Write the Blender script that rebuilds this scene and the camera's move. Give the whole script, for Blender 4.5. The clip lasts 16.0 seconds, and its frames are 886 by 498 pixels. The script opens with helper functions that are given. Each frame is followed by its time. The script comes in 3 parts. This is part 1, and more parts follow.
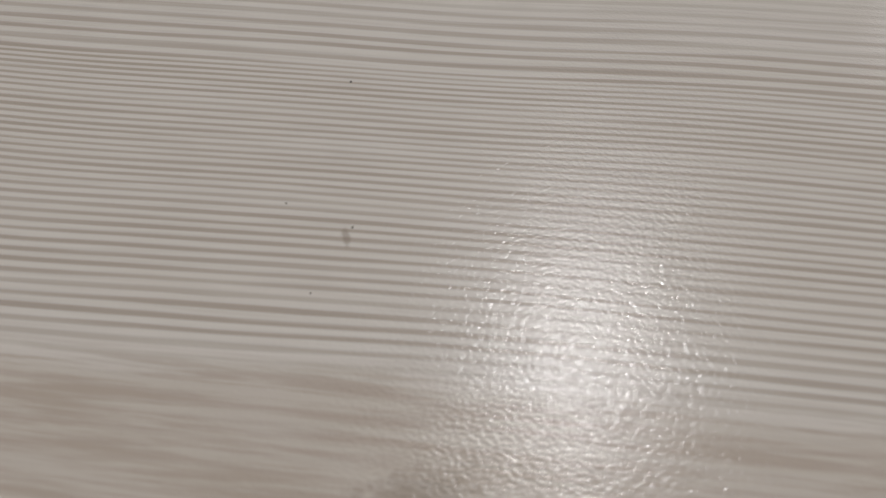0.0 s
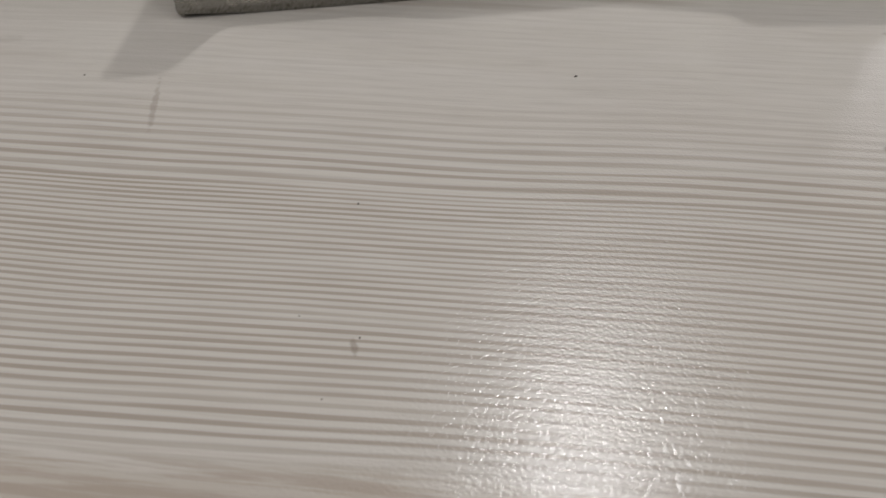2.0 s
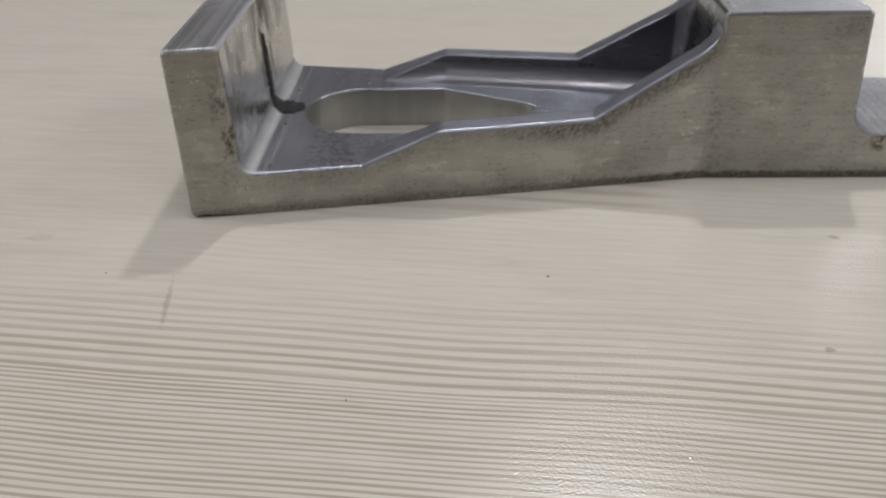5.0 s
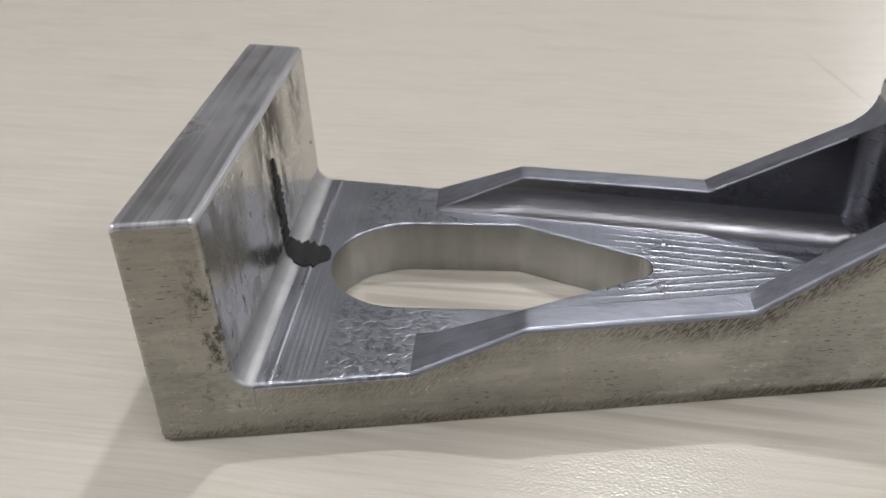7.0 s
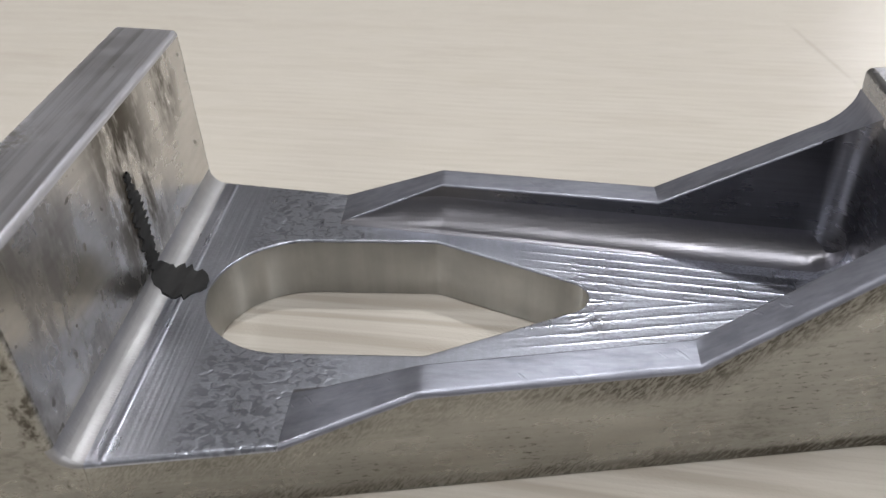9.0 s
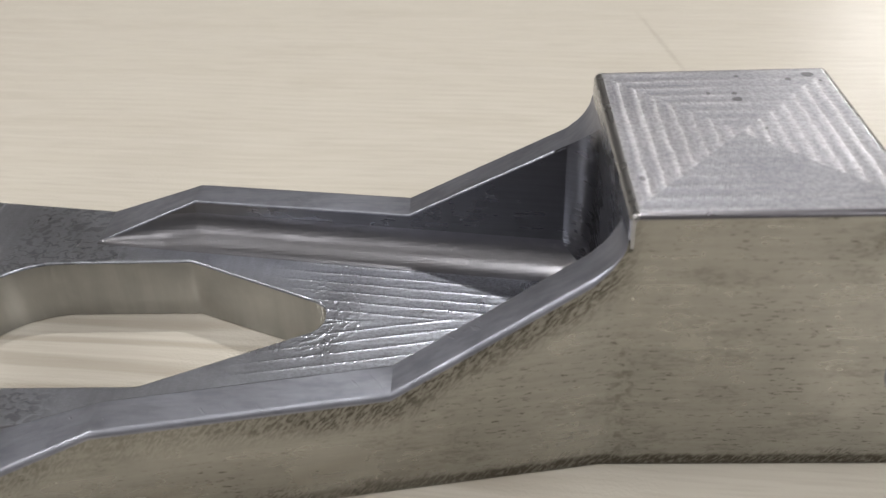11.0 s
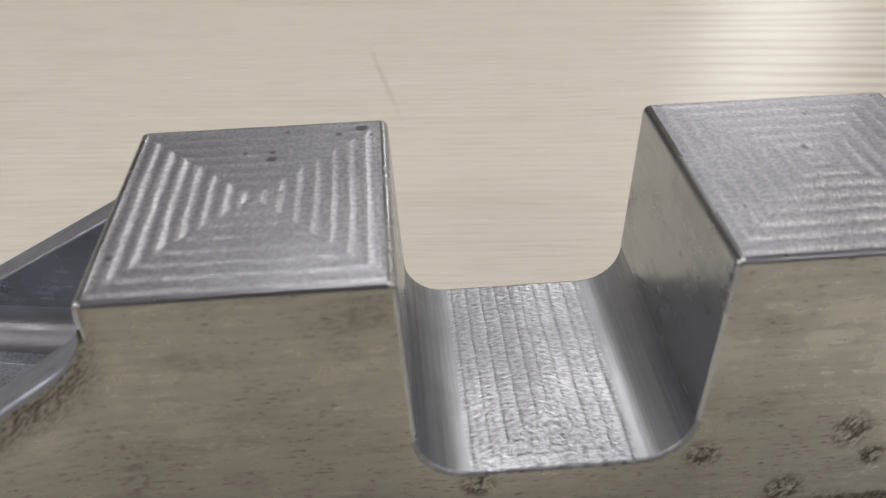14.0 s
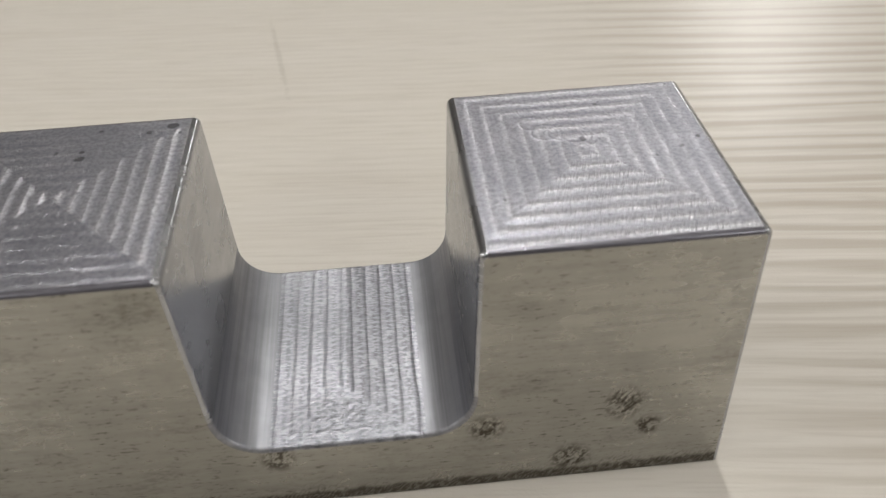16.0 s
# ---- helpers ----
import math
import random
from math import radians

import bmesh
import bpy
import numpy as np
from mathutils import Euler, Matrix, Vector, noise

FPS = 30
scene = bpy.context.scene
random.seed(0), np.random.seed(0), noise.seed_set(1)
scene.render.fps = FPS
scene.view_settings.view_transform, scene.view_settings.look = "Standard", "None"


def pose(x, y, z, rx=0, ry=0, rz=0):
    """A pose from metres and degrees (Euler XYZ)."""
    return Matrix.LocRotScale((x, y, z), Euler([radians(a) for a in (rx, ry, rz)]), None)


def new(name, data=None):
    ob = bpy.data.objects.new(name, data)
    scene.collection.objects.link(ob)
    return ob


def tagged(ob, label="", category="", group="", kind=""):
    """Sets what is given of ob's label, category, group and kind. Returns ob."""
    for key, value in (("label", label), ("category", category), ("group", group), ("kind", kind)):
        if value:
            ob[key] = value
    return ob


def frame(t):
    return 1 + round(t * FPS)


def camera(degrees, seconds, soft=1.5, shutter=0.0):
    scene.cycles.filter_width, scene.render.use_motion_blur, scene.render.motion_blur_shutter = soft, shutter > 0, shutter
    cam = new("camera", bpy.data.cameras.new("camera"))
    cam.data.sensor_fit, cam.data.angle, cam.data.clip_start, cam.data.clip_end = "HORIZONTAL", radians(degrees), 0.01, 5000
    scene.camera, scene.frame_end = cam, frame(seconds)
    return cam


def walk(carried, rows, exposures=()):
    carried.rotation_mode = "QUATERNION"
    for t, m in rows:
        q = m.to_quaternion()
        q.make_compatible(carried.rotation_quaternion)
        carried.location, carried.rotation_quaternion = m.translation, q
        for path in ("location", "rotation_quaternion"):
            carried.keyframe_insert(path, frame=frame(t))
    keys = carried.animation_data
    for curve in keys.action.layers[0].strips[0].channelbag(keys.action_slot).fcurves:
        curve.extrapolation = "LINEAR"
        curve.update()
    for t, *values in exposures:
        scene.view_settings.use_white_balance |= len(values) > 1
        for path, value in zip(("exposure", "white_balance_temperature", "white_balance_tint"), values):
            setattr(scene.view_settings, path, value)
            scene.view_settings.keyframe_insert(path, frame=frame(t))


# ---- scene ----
# the camera and its walk: seconds, x, y, z, pitch, roll, yaw
PATH = [
    (0.0, -0.0952, -0.3069, 0.1180, -48.26, 0.60, 1.30),
    (0.5, -0.0947, -0.3088, 0.1211, -46.95, 0.70, 1.12),
    (1.0, -0.0940, -0.3113, 0.1249, -45.30, 0.87, 1.27),
    (1.5, -0.0941, -0.3140, 0.1281, -43.56, 1.09, 1.13),
    (2.0, -0.0941, -0.3166, 0.1312, -41.71, 1.04, 1.12),
    (2.5, -0.0922, -0.3185, 0.1352, -40.18, 1.32, 1.31),
    (3.0, -0.0906, -0.3180, 0.1387, -38.77, 1.48, 1.18),
    (3.2, -0.0894, -0.3183, 0.1404, -38.07, 1.54, 1.16),
    (5.3, -0.0854, -0.3270, 0.1598, -31.54, 1.22, 1.94),
    (5.5, -0.0932, -0.3110, 0.1611, -31.19, 1.31, 2.16),
    (6.0, -0.1061, -0.2733, 0.1584, -31.04, 1.16, 2.89),
    (6.5, -0.0997, -0.2384, 0.1627, -31.25, 1.28, 3.46),
    (7.0, -0.1033, -0.2104, 0.1548, -32.15, 1.32, 4.07),
    (7.5, -0.1109, -0.1832, 0.1504, -33.04, 1.48, 4.67),
    (8.0, -0.1066, -0.1760, 0.1467, -34.33, 1.43, 5.28),
    (8.5, -0.0952, -0.1710, 0.1467, -34.67, 1.26, 4.25),
    (8.7, -0.0906, -0.1681, 0.1463, -34.80, 1.30, 3.87),
    (10.8, -0.0300, -0.1538, 0.1473, -36.04, 2.26, 1.87),
    (11.0, -0.0253, -0.1514, 0.1475, -36.25, 2.17, 1.55),
    (11.5, -0.0107, -0.1471, 0.1457, -35.83, 1.73, -0.01),
    (12.0, 0.0046, -0.1434, 0.1453, -35.74, 1.11, -1.25),
    (12.5, 0.0165, -0.1426, 0.1461, -35.68, 2.06, -1.53),
    (13.0, 0.0269, -0.1401, 0.1461, -35.65, 1.80, -2.94),
    (13.5, 0.0387, -0.1379, 0.1458, -35.66, 1.80, -3.52),
    (14.0, 0.0505, -0.1366, 0.1465, -35.33, 1.22, -4.65),
    (14.5, 0.0646, -0.1341, 0.1491, -36.56, 1.80, -4.52),
    (15.0, 0.0799, -0.1358, 0.1506, -36.83, 2.32, -4.84),
    (15.5, 0.0945, -0.1359, 0.1504, -37.26, 2.25, -4.95),
    (16.0, 0.0903, -0.1446, 0.1574, -38.28, 1.90, -5.50),
]
cam = camera(53.7, 16.0, soft=1.4)
cam.data.dof.use_dof = True
cam.data.dof.focus_distance = 0.21
cam.data.dof.aperture_fstop = 22.0
EXPOSURES = [(0.0, -0.80, 6360, 12), (0.5, -0.90, 6360, 12), (1.5, -0.86, 6370, 11.5), (3.0, -0.65, 6380, 11), (5.5, -0.45, 6400, 10), (6.5, -0.36, 6410, 10), (7.0, -0.26, 6420, 9), (8.0, -0.19, 6320, 10),
             (11.0, -0.14, 6700, 8), (12.0, -0.24, 6700, 8), (13.0, -0.24, 6700, 8), (14.5, -0.34, 6620, 8), (16.0, -0.31, 6640, 8)]
walk(cam, [(t, pose(x, y, z, 90 + pitch, roll, yaw)) for t, x, y, z, pitch, roll, yaw in PATH], EXPOSURES)

# ---- light: a round ceiling lamp and a far square one, plus added unseen fills ----
CEIL = 1.90
FLOOR = -0.75
world = bpy.data.worlds.new("world")
scene.world = world
world.use_nodes = True
world.node_tree.nodes["Background"].inputs[0].default_value = (0.5, 0.5, 0.5, 1)
world.node_tree.nodes["Background"].inputs[1].default_value = 0.02


def lamp(name, x, y, size, watts, colour, shape="DISK"):
    d = bpy.data.lights.new(name, "AREA")
    d.shape, d.size, d.energy, d.color = shape, size, watts, colour
    ob = new(name, d)
    ob.location = (x, y, CEIL - 0.03)
    return ob


WARM = (1.0, 0.985, 0.97)
lamp("ceiling_downlight", 0.205, 1.04, 0.09, 21, WARM)
# Unseen fill added overhead to brighten the slot and the table before the bracket.
lamp("square_area_light", 0.1, -0.3, 0.6, 10.5, WARM, "SQUARE")
# Far lamp, placed from its reflection on the table.
lamp("square_area_light", 2.2, 4.3, 0.7, 26, WARM, "SQUARE")
# Four more unseen fills, added to the sides and the near end.
lamp("square_area_light", -2.2, 0.25, 0.9, 46, WARM, "SQUARE")
lamp("square_area_light", 2.4, -0.05, 0.9, 34, WARM, "SQUARE")
lamp("square_area_light", -1.7, -2.2, 0.7, 18, WARM, "SQUARE")
lamp("square_area_light", 1.7, -2.2, 0.7, 26, WARM, "SQUARE")


# ---- materials ----
class Nodes:
    """Small helper that wires node materials."""

    def __init__(self, name):
        self.m = bpy.data.materials.new(name)
        self.m.use_nodes = True
        self.t = self.m.node_tree
        self.b = self.t.nodes["Principled BSDF"]
        self.pos = self.t.nodes.new("ShaderNodeTexCoord").outputs["Object"]

    def put(self, socket, value):
        if isinstance(value, bpy.types.NodeSocket):
            self.t.links.new(value, socket)
        else:
            socket.default_value = value

    def bsdf(self, key, value):
        self.put(self.b.inputs[key], value)

    def math(self, op, a, b=0.0, c=0.0, clamp=False):
        n = self.t.nodes.new("ShaderNodeMath")
        n.operation, n.use_clamp = op, clamp
        for i, v in enumerate((a, b, c)):
            self.put(n.inputs[i], v)
        return n.outputs[0]

    def xyz(self, v=None):
        n = self.t.nodes.new("ShaderNodeSeparateXYZ")
        self.put(n.inputs[0], v or self.pos)
        return n.outputs[0], n.outputs[1], n.outputs[2]

    def vec(self, x, y, z):
        n = self.t.nodes.new("ShaderNodeCombineXYZ")
        for i, v in enumerate((x, y, z)):
            self.put(n.inputs[i], v)
        return n.outputs[0]

    def mapped(self, scale, rot=(0, 0, 0), v=None):
        n = self.t.nodes.new("ShaderNodeMapping")
        n.vector_type = "TEXTURE"
        self.put(n.inputs[0], v or self.pos)
        n.inputs["Rotation"].default_value = [radians(a) for a in rot]
        n.inputs["Scale"].default_value = [1 / s for s in scale]
        return n.outputs[0]

    def noise(self, v, scale=1.0, detail=2.0, rough=0.5, dist=0.0):
        n = self.t.nodes.new("ShaderNodeTexNoise")
        self.put(n.inputs["Vector"], v)
        n.inputs["Scale"].default_value, n.inputs["Detail"].default_value = scale, detail
        n.inputs["Roughness"].default_value, n.inputs["Distortion"].default_value = rough, dist
        return n.outputs["Fac"]

    def ramp(self, fac, a, b, lo=0.0, hi=1.0, smooth=True):
        n = self.t.nodes.new("ShaderNodeMapRange")
        n.interpolation_type = "SMOOTHSTEP" if smooth else "LINEAR"
        for i, v in enumerate((fac, a, b, lo, hi)):
            self.put(n.inputs[i], v)
        return n.outputs[0]

    def mix(self, fac, a, b):
        n = self.t.nodes.new("ShaderNodeMix")
        n.data_type = "RGBA"
        self.put(n.inputs[0], fac)
        for i, v in ((6, a), (7, b)):
            self.put(n.inputs[i], (*v, 1) if isinstance(v, tuple) else v)
        return n.outputs[2]

    def bump(self, height, dist, strength=1.0, before=None):
        n = self.t.nodes.new("ShaderNodeBump")
        n.inputs["Strength"].default_value, n.inputs["Distance"].default_value = strength, dist
        self.put(n.inputs["Height"], height)
        if before:
            self.put(n.inputs["Normal"], before)
        return n.outputs[0]


def plain(name, colour, rough, grain=40.0, metal=0.0):
    k = Nodes(name)
    f = k.noise(k.pos, grain, 4, 0.6)
    k.bsdf("Base Color", k.mix(k.ramp(f, 0.3, 0.7), tuple(c * 0.92 for c in colour), colour))
    k.bsdf("Roughness", k.ramp(f, 0.2, 0.8, rough - 0.05, rough + 0.05))
    k.bsdf("Metallic", metal)
    return k.m


STAINS_AND_PATCH = ((-0.1812, -0.109, 0.0013, 0.017, 0.35), (-0.1166, -0.199, 0.0010, 0.0035, 0.5), (0.035, -0.0715, 0.0022, 0.0018, 0.5),
          (0.0135, -0.1315, 0.0020, 0.0016, 0.5), (-0.238, -0.070, 0.007, 0.003, 0.16), (0.050, 0.19, 0.0016, 0.045, 0.2), (-0.100, -0.2515, 0.013, 0.0075, 0.55))


def laminate():
    """Pale ash laminate: fine straight stripes along x in bands, plain areas between, pearled relief."""
    k = Nodes("ash_laminate")
    x, y, z = k.xyz()
    wob = k.math("MULTIPLY", k.math("SUBTRACT", k.noise(k.mapped((7, 9, 1)), 1, 1), 0.5), 0.008)
    v = k.math("ADD", k.math("ADD", y, k.math("MULTIPLY", x, 0.10)), wob)
    drift = k.noise(k.vec(k.math("MULTIPLY", x, 4.0), k.math("MULTIPLY", v, 45.0), 0.0), 1.0, 2.0, 0.55)
    u = k.math("ADD", v, 0.238)
    uc = k.math("MINIMUM", u, 0.078)
    count = k.math("ADD", k.math("MULTIPLY", uc, 385.0), k.math("MULTIPLY", k.math("MULTIPLY", uc, uc), 900.0))
    count = k.math("ADD", count, k.math("MULTIPLY", k.math("SUBTRACT", u, uc), 250.0))
    phase = k.math("ADD", k.math("MULTIPLY", count, 2 * math.pi), k.math("MULTIPLY", drift, 9.0))
    wave = k.math("ADD", k.math("MULTIPLY", k.math("SINE", phase), 0.5), 0.5)
    thread = k.noise(k.vec(k.math("MULTIPLY", x, 14.0), k.math("MULTIPLY", v, 760.0), 5.0), 1.0, 3.0, 0.65)
    depth = k.noise(k.vec(k.math("MULTIPLY", x, 10.0), k.math("MULTIPLY", v, 170.0), 2.0), 1.0, 1.0)
    broad = k.noise(k.vec(k.math("MULTIPLY", x, 3.0), k.math("MULTIPLY", v, 22.0), 7.0), 1.0, 2.0)
    band = k.math("MULTIPLY", k.ramp(v, -0.243, -0.236), k.ramp(v, -0.160, -0.108, 1.0, 0.10))
    right = k.math("MULTIPLY", k.ramp(x, 0.13, 0.22), k.ramp(v, -0.16, -0.06))
    left = k.math("MULTIPLY", k.ramp(x, -0.17, -0.23), k.ramp(v, -0.13, -0.09))
    under = k.math("MULTIPLY", k.math("MULTIPLY", k.ramp(k.math("ABSOLUTE", y), 0.060, 0.045), k.math("MULTIPLY", k.ramp(x, 0.0, -0.03), k.ramp(x, -0.185, -0.170))), 0.95)
    fade = k.math("MULTIPLY", k.ramp(broad, 0.48, 0.68), 0.1)
    amount = k.math("MAXIMUM", k.math("MAXIMUM", band, k.math("MULTIPLY", right, 0.2)), k.math("MULTIPLY", fade, 0.6))
    stripe = k.math("ADD", k.math("MULTIPLY", wave, 0.62), k.math("MULTIPLY", thread, 0.92))
    stripe = k.math("MULTIPLY", k.ramp(stripe, 0.63, 1.02), k.ramp(depth, 0.25, 0.6, 0.6, 1.0))
    stripe = k.math("MULTIPLY", stripe, amount)
    wave2 = k.math("ADD", k.math("MULTIPLY", k.math("SINE", k.math("ADD", k.math("MULTIPLY", v, 2 * math.pi / 0.0088), k.math("MULTIPLY", drift, 15.0))), 0.5), 0.5)
    wide = k.math("MULTIPLY", k.ramp(wave2, 0.35, 1.0), k.math("MAXIMUM", k.math("MULTIPLY", k.math("MAXIMUM", right, k.math("MAXIMUM", k.math("MULTIPLY", left, 0.2), under)), 0.6), k.math("MULTIPLY", fade, 0.9)))
    stripe = k.math("MAXIMUM", stripe, wide)
    tone = k.math("MULTIPLY", k.ramp(k.noise(k.vec(k.math("MULTIPLY", x, 6.0), k.math("MULTIPLY", v, 75.0), 9.0), 1.0, 3.0), 0.35, 0.7), 0.15)
    col = k.mix(tone, (0.55, 0.52, 0.475), (0.465, 0.42, 0.355))
    col = k.mix(k.math("MULTIPLY", stripe, 0.72), col, (0.285, 0.235, 0.185))
    plain_band = k.ramp(v, -0.240, -0.246, 0.0, 0.55)
    col = k.mix(plain_band, col, (0.40, 0.345, 0.29))
    blot = k.noise(k.mapped((14, 55, 1), (0, 0, -6)), 1, 4, 0.65)
    streaks = k.noise(k.vec(k.math("MULTIPLY", x, 45.0), k.math("MULTIPLY", v, 900.0), 1.0), 1.0, 2.0)
    outside = k.ramp(amount, 0.2, 0.6, 1.0, 0.25)
    brushed = k.noise(k.mapped((26, 480, 1), (0, 0, -6)), 1, 4, 0.65)
    col = k.mix(k.math("MULTIPLY", k.ramp(brushed, 0.40, 0.62), k.ramp(v, -0.236, -0.244, 0.06, 0.85)), col, (0.36, 0.305, 0.25))
    col = k.mix(k.math("MULTIPLY", k.ramp(blot, 0.50, 0.72, 0, 0.17), outside), col, (0.37, 0.32, 0.265))
    col = k.mix(k.ramp(streaks, 0.45, 0.66, 0, 0.15), col, (0.33, 0.29, 0.25))
    # old stains: a thin dried run, a few rubbed spots; one soft darker patch
    for sx, sy, lx, ly, amt in STAINS_AND_PATCH:
        ex = k.math("DIVIDE", k.math("SUBTRACT", k.math("ADD", x, k.math("MULTIPLY", k.math("SUBTRACT", y, sy), 0.15)), sx), lx)
        ey = k.math("DIVIDE", k.math("SUBTRACT", y, sy), ly)
        d = k.math("SQRT", k.math("ADD", k.math("MULTIPLY", ex, ex), k.math("MULTIPLY", ey, ey)))
        d = k.math("ADD", d, k.math("MULTIPLY", k.math("SUBTRACT", k.noise(k.pos, 420.0, 3, 0.6), 0.5), 1.6))
        col = k.mix(k.ramp(d, 1.0, 0.35, 0.0, amt), col, (0.22, 0.18, 0.14))
    k.bsdf("Base Color", col)
    pearl = k.noise(k.mapped((1050, 1450, 1), (0, 0, -5)), 1, 1.0, 0.5)
    pores = k.noise(k.mapped((160, 1600, 1), (0, 0, -5)), 1, 1.0)
    k.bsdf("Roughness", k.ramp(pearl, 0.3, 0.7, 0.17, 0.27))
    k.bsdf("Specular IOR Level", 0.5)
    n = k.bump(pearl, 0.00010, 1.0)
    k.bsdf("Normal", k.bump(pores, 0.00002, 1.0, n))
    return k.m


def metal(name, rough=0.27, tint=(0.66, 0.65, 0.64), streak=(60, 60, 900), fine=0.00003, wear=None, relief=None, brush=0.25, tone=None):
    """Machined aluminium: satin grain in one direction, dull patches and pits; wear and relief add to it."""
    k = Nodes(name)
    x, y, z = k.xyz()
    big = k.noise(k.pos, 55.0, 4, 0.65)
    grain = k.noise(k.mapped(streak), 1, 3, 0.6)
    pits = k.noise(k.pos, 900.0, 2, 0.6)
    col = k.mix(k.ramp(big, 0.3, 0.75), tint, tuple(c * 0.84 for c in tint))
    col = k.mix(k.ramp(grain, 0.38, 0.64, 0.0, brush), col, tuple(c * (0.7 - 0.25 * brush) for c in tint))
    r = k.math("ADD", k.ramp(big, 0.25, 0.75, rough - 0.05, rough + 0.08), k.math("MULTIPLY", k.math("SUBTRACT", grain, 0.5), 0.14))
    if wear:
        dark = wear(k, x, y, z, big)
        col = k.mix(dark, col, (0.085, 0.072, 0.055))
        r = k.math("ADD", r, k.math("MULTIPLY", dark, 0.35), clamp=True)
    if tone:
        col = k.mix(tone(k, x, y, z), col, tuple(c * 0.45 for c in tint))
    k.bsdf("Base Color", col)
    k.bsdf("Metallic", 1.0)
    k.bsdf("Roughness", r)
    n = k.bump(grain, fine, 0.8)
    n = k.bump(pits, 0.00002, 0.6, n)
    if relief:
        n = relief(k, x, y, z, n)
    k.bsdf("Normal", n)
    return k.m


def side_wear(k, x, y, z, big):
    """Short level pits, slanting scratches along the lower edge and rubbed dark spots."""
    dash = k.noise(k.mapped((430, 430, 1900)), 1, 3, 0.65)
    dark = k.math("MULTIPLY", k.ramp(dash, 0.57, 0.69), k.ramp(big, 0.42, 0.60, 0.05, 0.75))
    hatch = k.noise(k.mapped((2400, 600, 580), (0, 40, 0)), 1, 2, 0.6)
    strokes = k.ramp(hatch, 0.48, 0.60)
    edge = k.math("ADD", z, k.math("MULTIPLY", k.noise(k.mapped((90, 90, 10)), 1, 3), 0.007))
    dark = k.math("MAXIMUM", dark, k.math("MULTIPLY", strokes, k.ramp(edge, 0.0095, 0.0045, 0.0, 0.7)))
    grime = k.math("MULTIPLY", k.ramp(k.noise(k.mapped((45, 45, 110)), 1, 5, 0.7), 0.50, 0.68, 0.0, 0.34), k.ramp(k.noise(k.mapped((500, 500, 1100)), 1, 3, 0.65), 0.40, 0.62, 0.25, 1.0))
    dark = k.math("MAXIMUM", dark, grime)
    burr = k.ramp(k.math("ADD", z, k.math("MULTIPLY", k.noise(k.mapped((260, 260, 40)), 1, 3), 0.0026)), 0.0052, 0.0036, 0.0, 1.0)
    burr = k.math("MULTIPLY", burr, k.math("MULTIPLY", k.ramp(hatch, 0.36, 0.56, 0.45, 0.9), k.ramp(x, -0.07, -0.01, 0.45, 1.0)))
    dark = k.math("MAXIMUM", dark, burr)
    ramp_a = k.math("ADD", k.math("MULTIPLY", x, 0.393), 0.0163 + 0.393 * 0.1262)
    ramp_c = k.math("ADD", k.math("MULTIPLY", x, 0.592), 0.0277 + 0.592 * 0.043)
    rail_line = k.math("MAXIMUM", k.math("MINIMUM", ramp_a, 0.0275), k.math("MINIMUM", ramp_c, 0.053))
    rail_line = k.math("MAXIMUM", rail_line, 0.0163)
    under = k.math("ADD", k.math("SUBTRACT", rail_line, z), k.math("MULTIPLY", k.noise(k.mapped((120, 120, 120)), 1, 3), -0.006))
    rub = k.math("MULTIPLY", k.ramp(under, 0.0085, -0.0010), k.ramp(x, 0.005, -0.003))
    rub = k.math("MULTIPLY", rub, k.math("MULTIPLY", k.ramp(x, -0.085, -0.055, 0.5, 1.0), k.ramp(x, -0.166, -0.158)))
    dark = k.math("MAXIMUM", dark, k.math("MULTIPLY", rub, k.ramp(hatch, 0.40, 0.62, 0.25, 0.85)))
    smudge = k.math("MAXIMUM", k.math("MULTIPLY", strokes, 0.8), k.ramp(k.noise(k.mapped((900, 400, 500), (0, 40, 0)), 1, 3, 0.65), 0.46, 0.60))
    for sx, sz, size in SCUFFS:
        d = k.math("ADD", k.math("POWER", k.math("SUBTRACT", x, sx), 2), k.math("POWER", k.math("SUBTRACT", z, sz), 2))
        d = k.math("ADD", k.math("SQRT", d), k.math("MULTIPLY", k.math("SUBTRACT", big, 0.5), size))
        dark = k.math("MAXIMUM", dark, k.math("MULTIPLY", k.ramp(d, size, size * 0.3), k.math("MULTIPLY", smudge, 0.95)))
    # brown rubs on the end wall's edge towards the arm
    zone = k.math("MULTIPLY", k.math("MULTIPLY", k.ramp(x, -0.1785, -0.1695), k.ramp(x, -0.160, -0.166)), k.math("MULTIPLY", k.ramp(z, 0.004, 0.014), k.ramp(z, 0.060, 0.046)))
    patchy = k.ramp(k.noise(k.mapped((210, 210, 130)), 1, 4, 0.7), 0.47, 0.60)
    dark = k.math("MAXIMUM", dark, k.math("MULTIPLY", k.math("MULTIPLY", zone, patchy), k.ramp(k.noise(k.mapped((800, 500, 600)), 1, 3, 0.65), 0.40, 0.58, 0.2, 0.85)))
    band = k.math("MULTIPLY", k.ramp(k.math("ABSOLUTE", k.math("SUBTRACT", x, 0.0017)), 0.0035, 0.0005), k.ramp(k.noise(k.pos, 500.0, 3), 0.45, 0.65, 0, 0.4))
    return k.math("MAXIMUM", dark, k.math("MULTIPLY", band, k.ramp(z, 0.042, 0.030)))


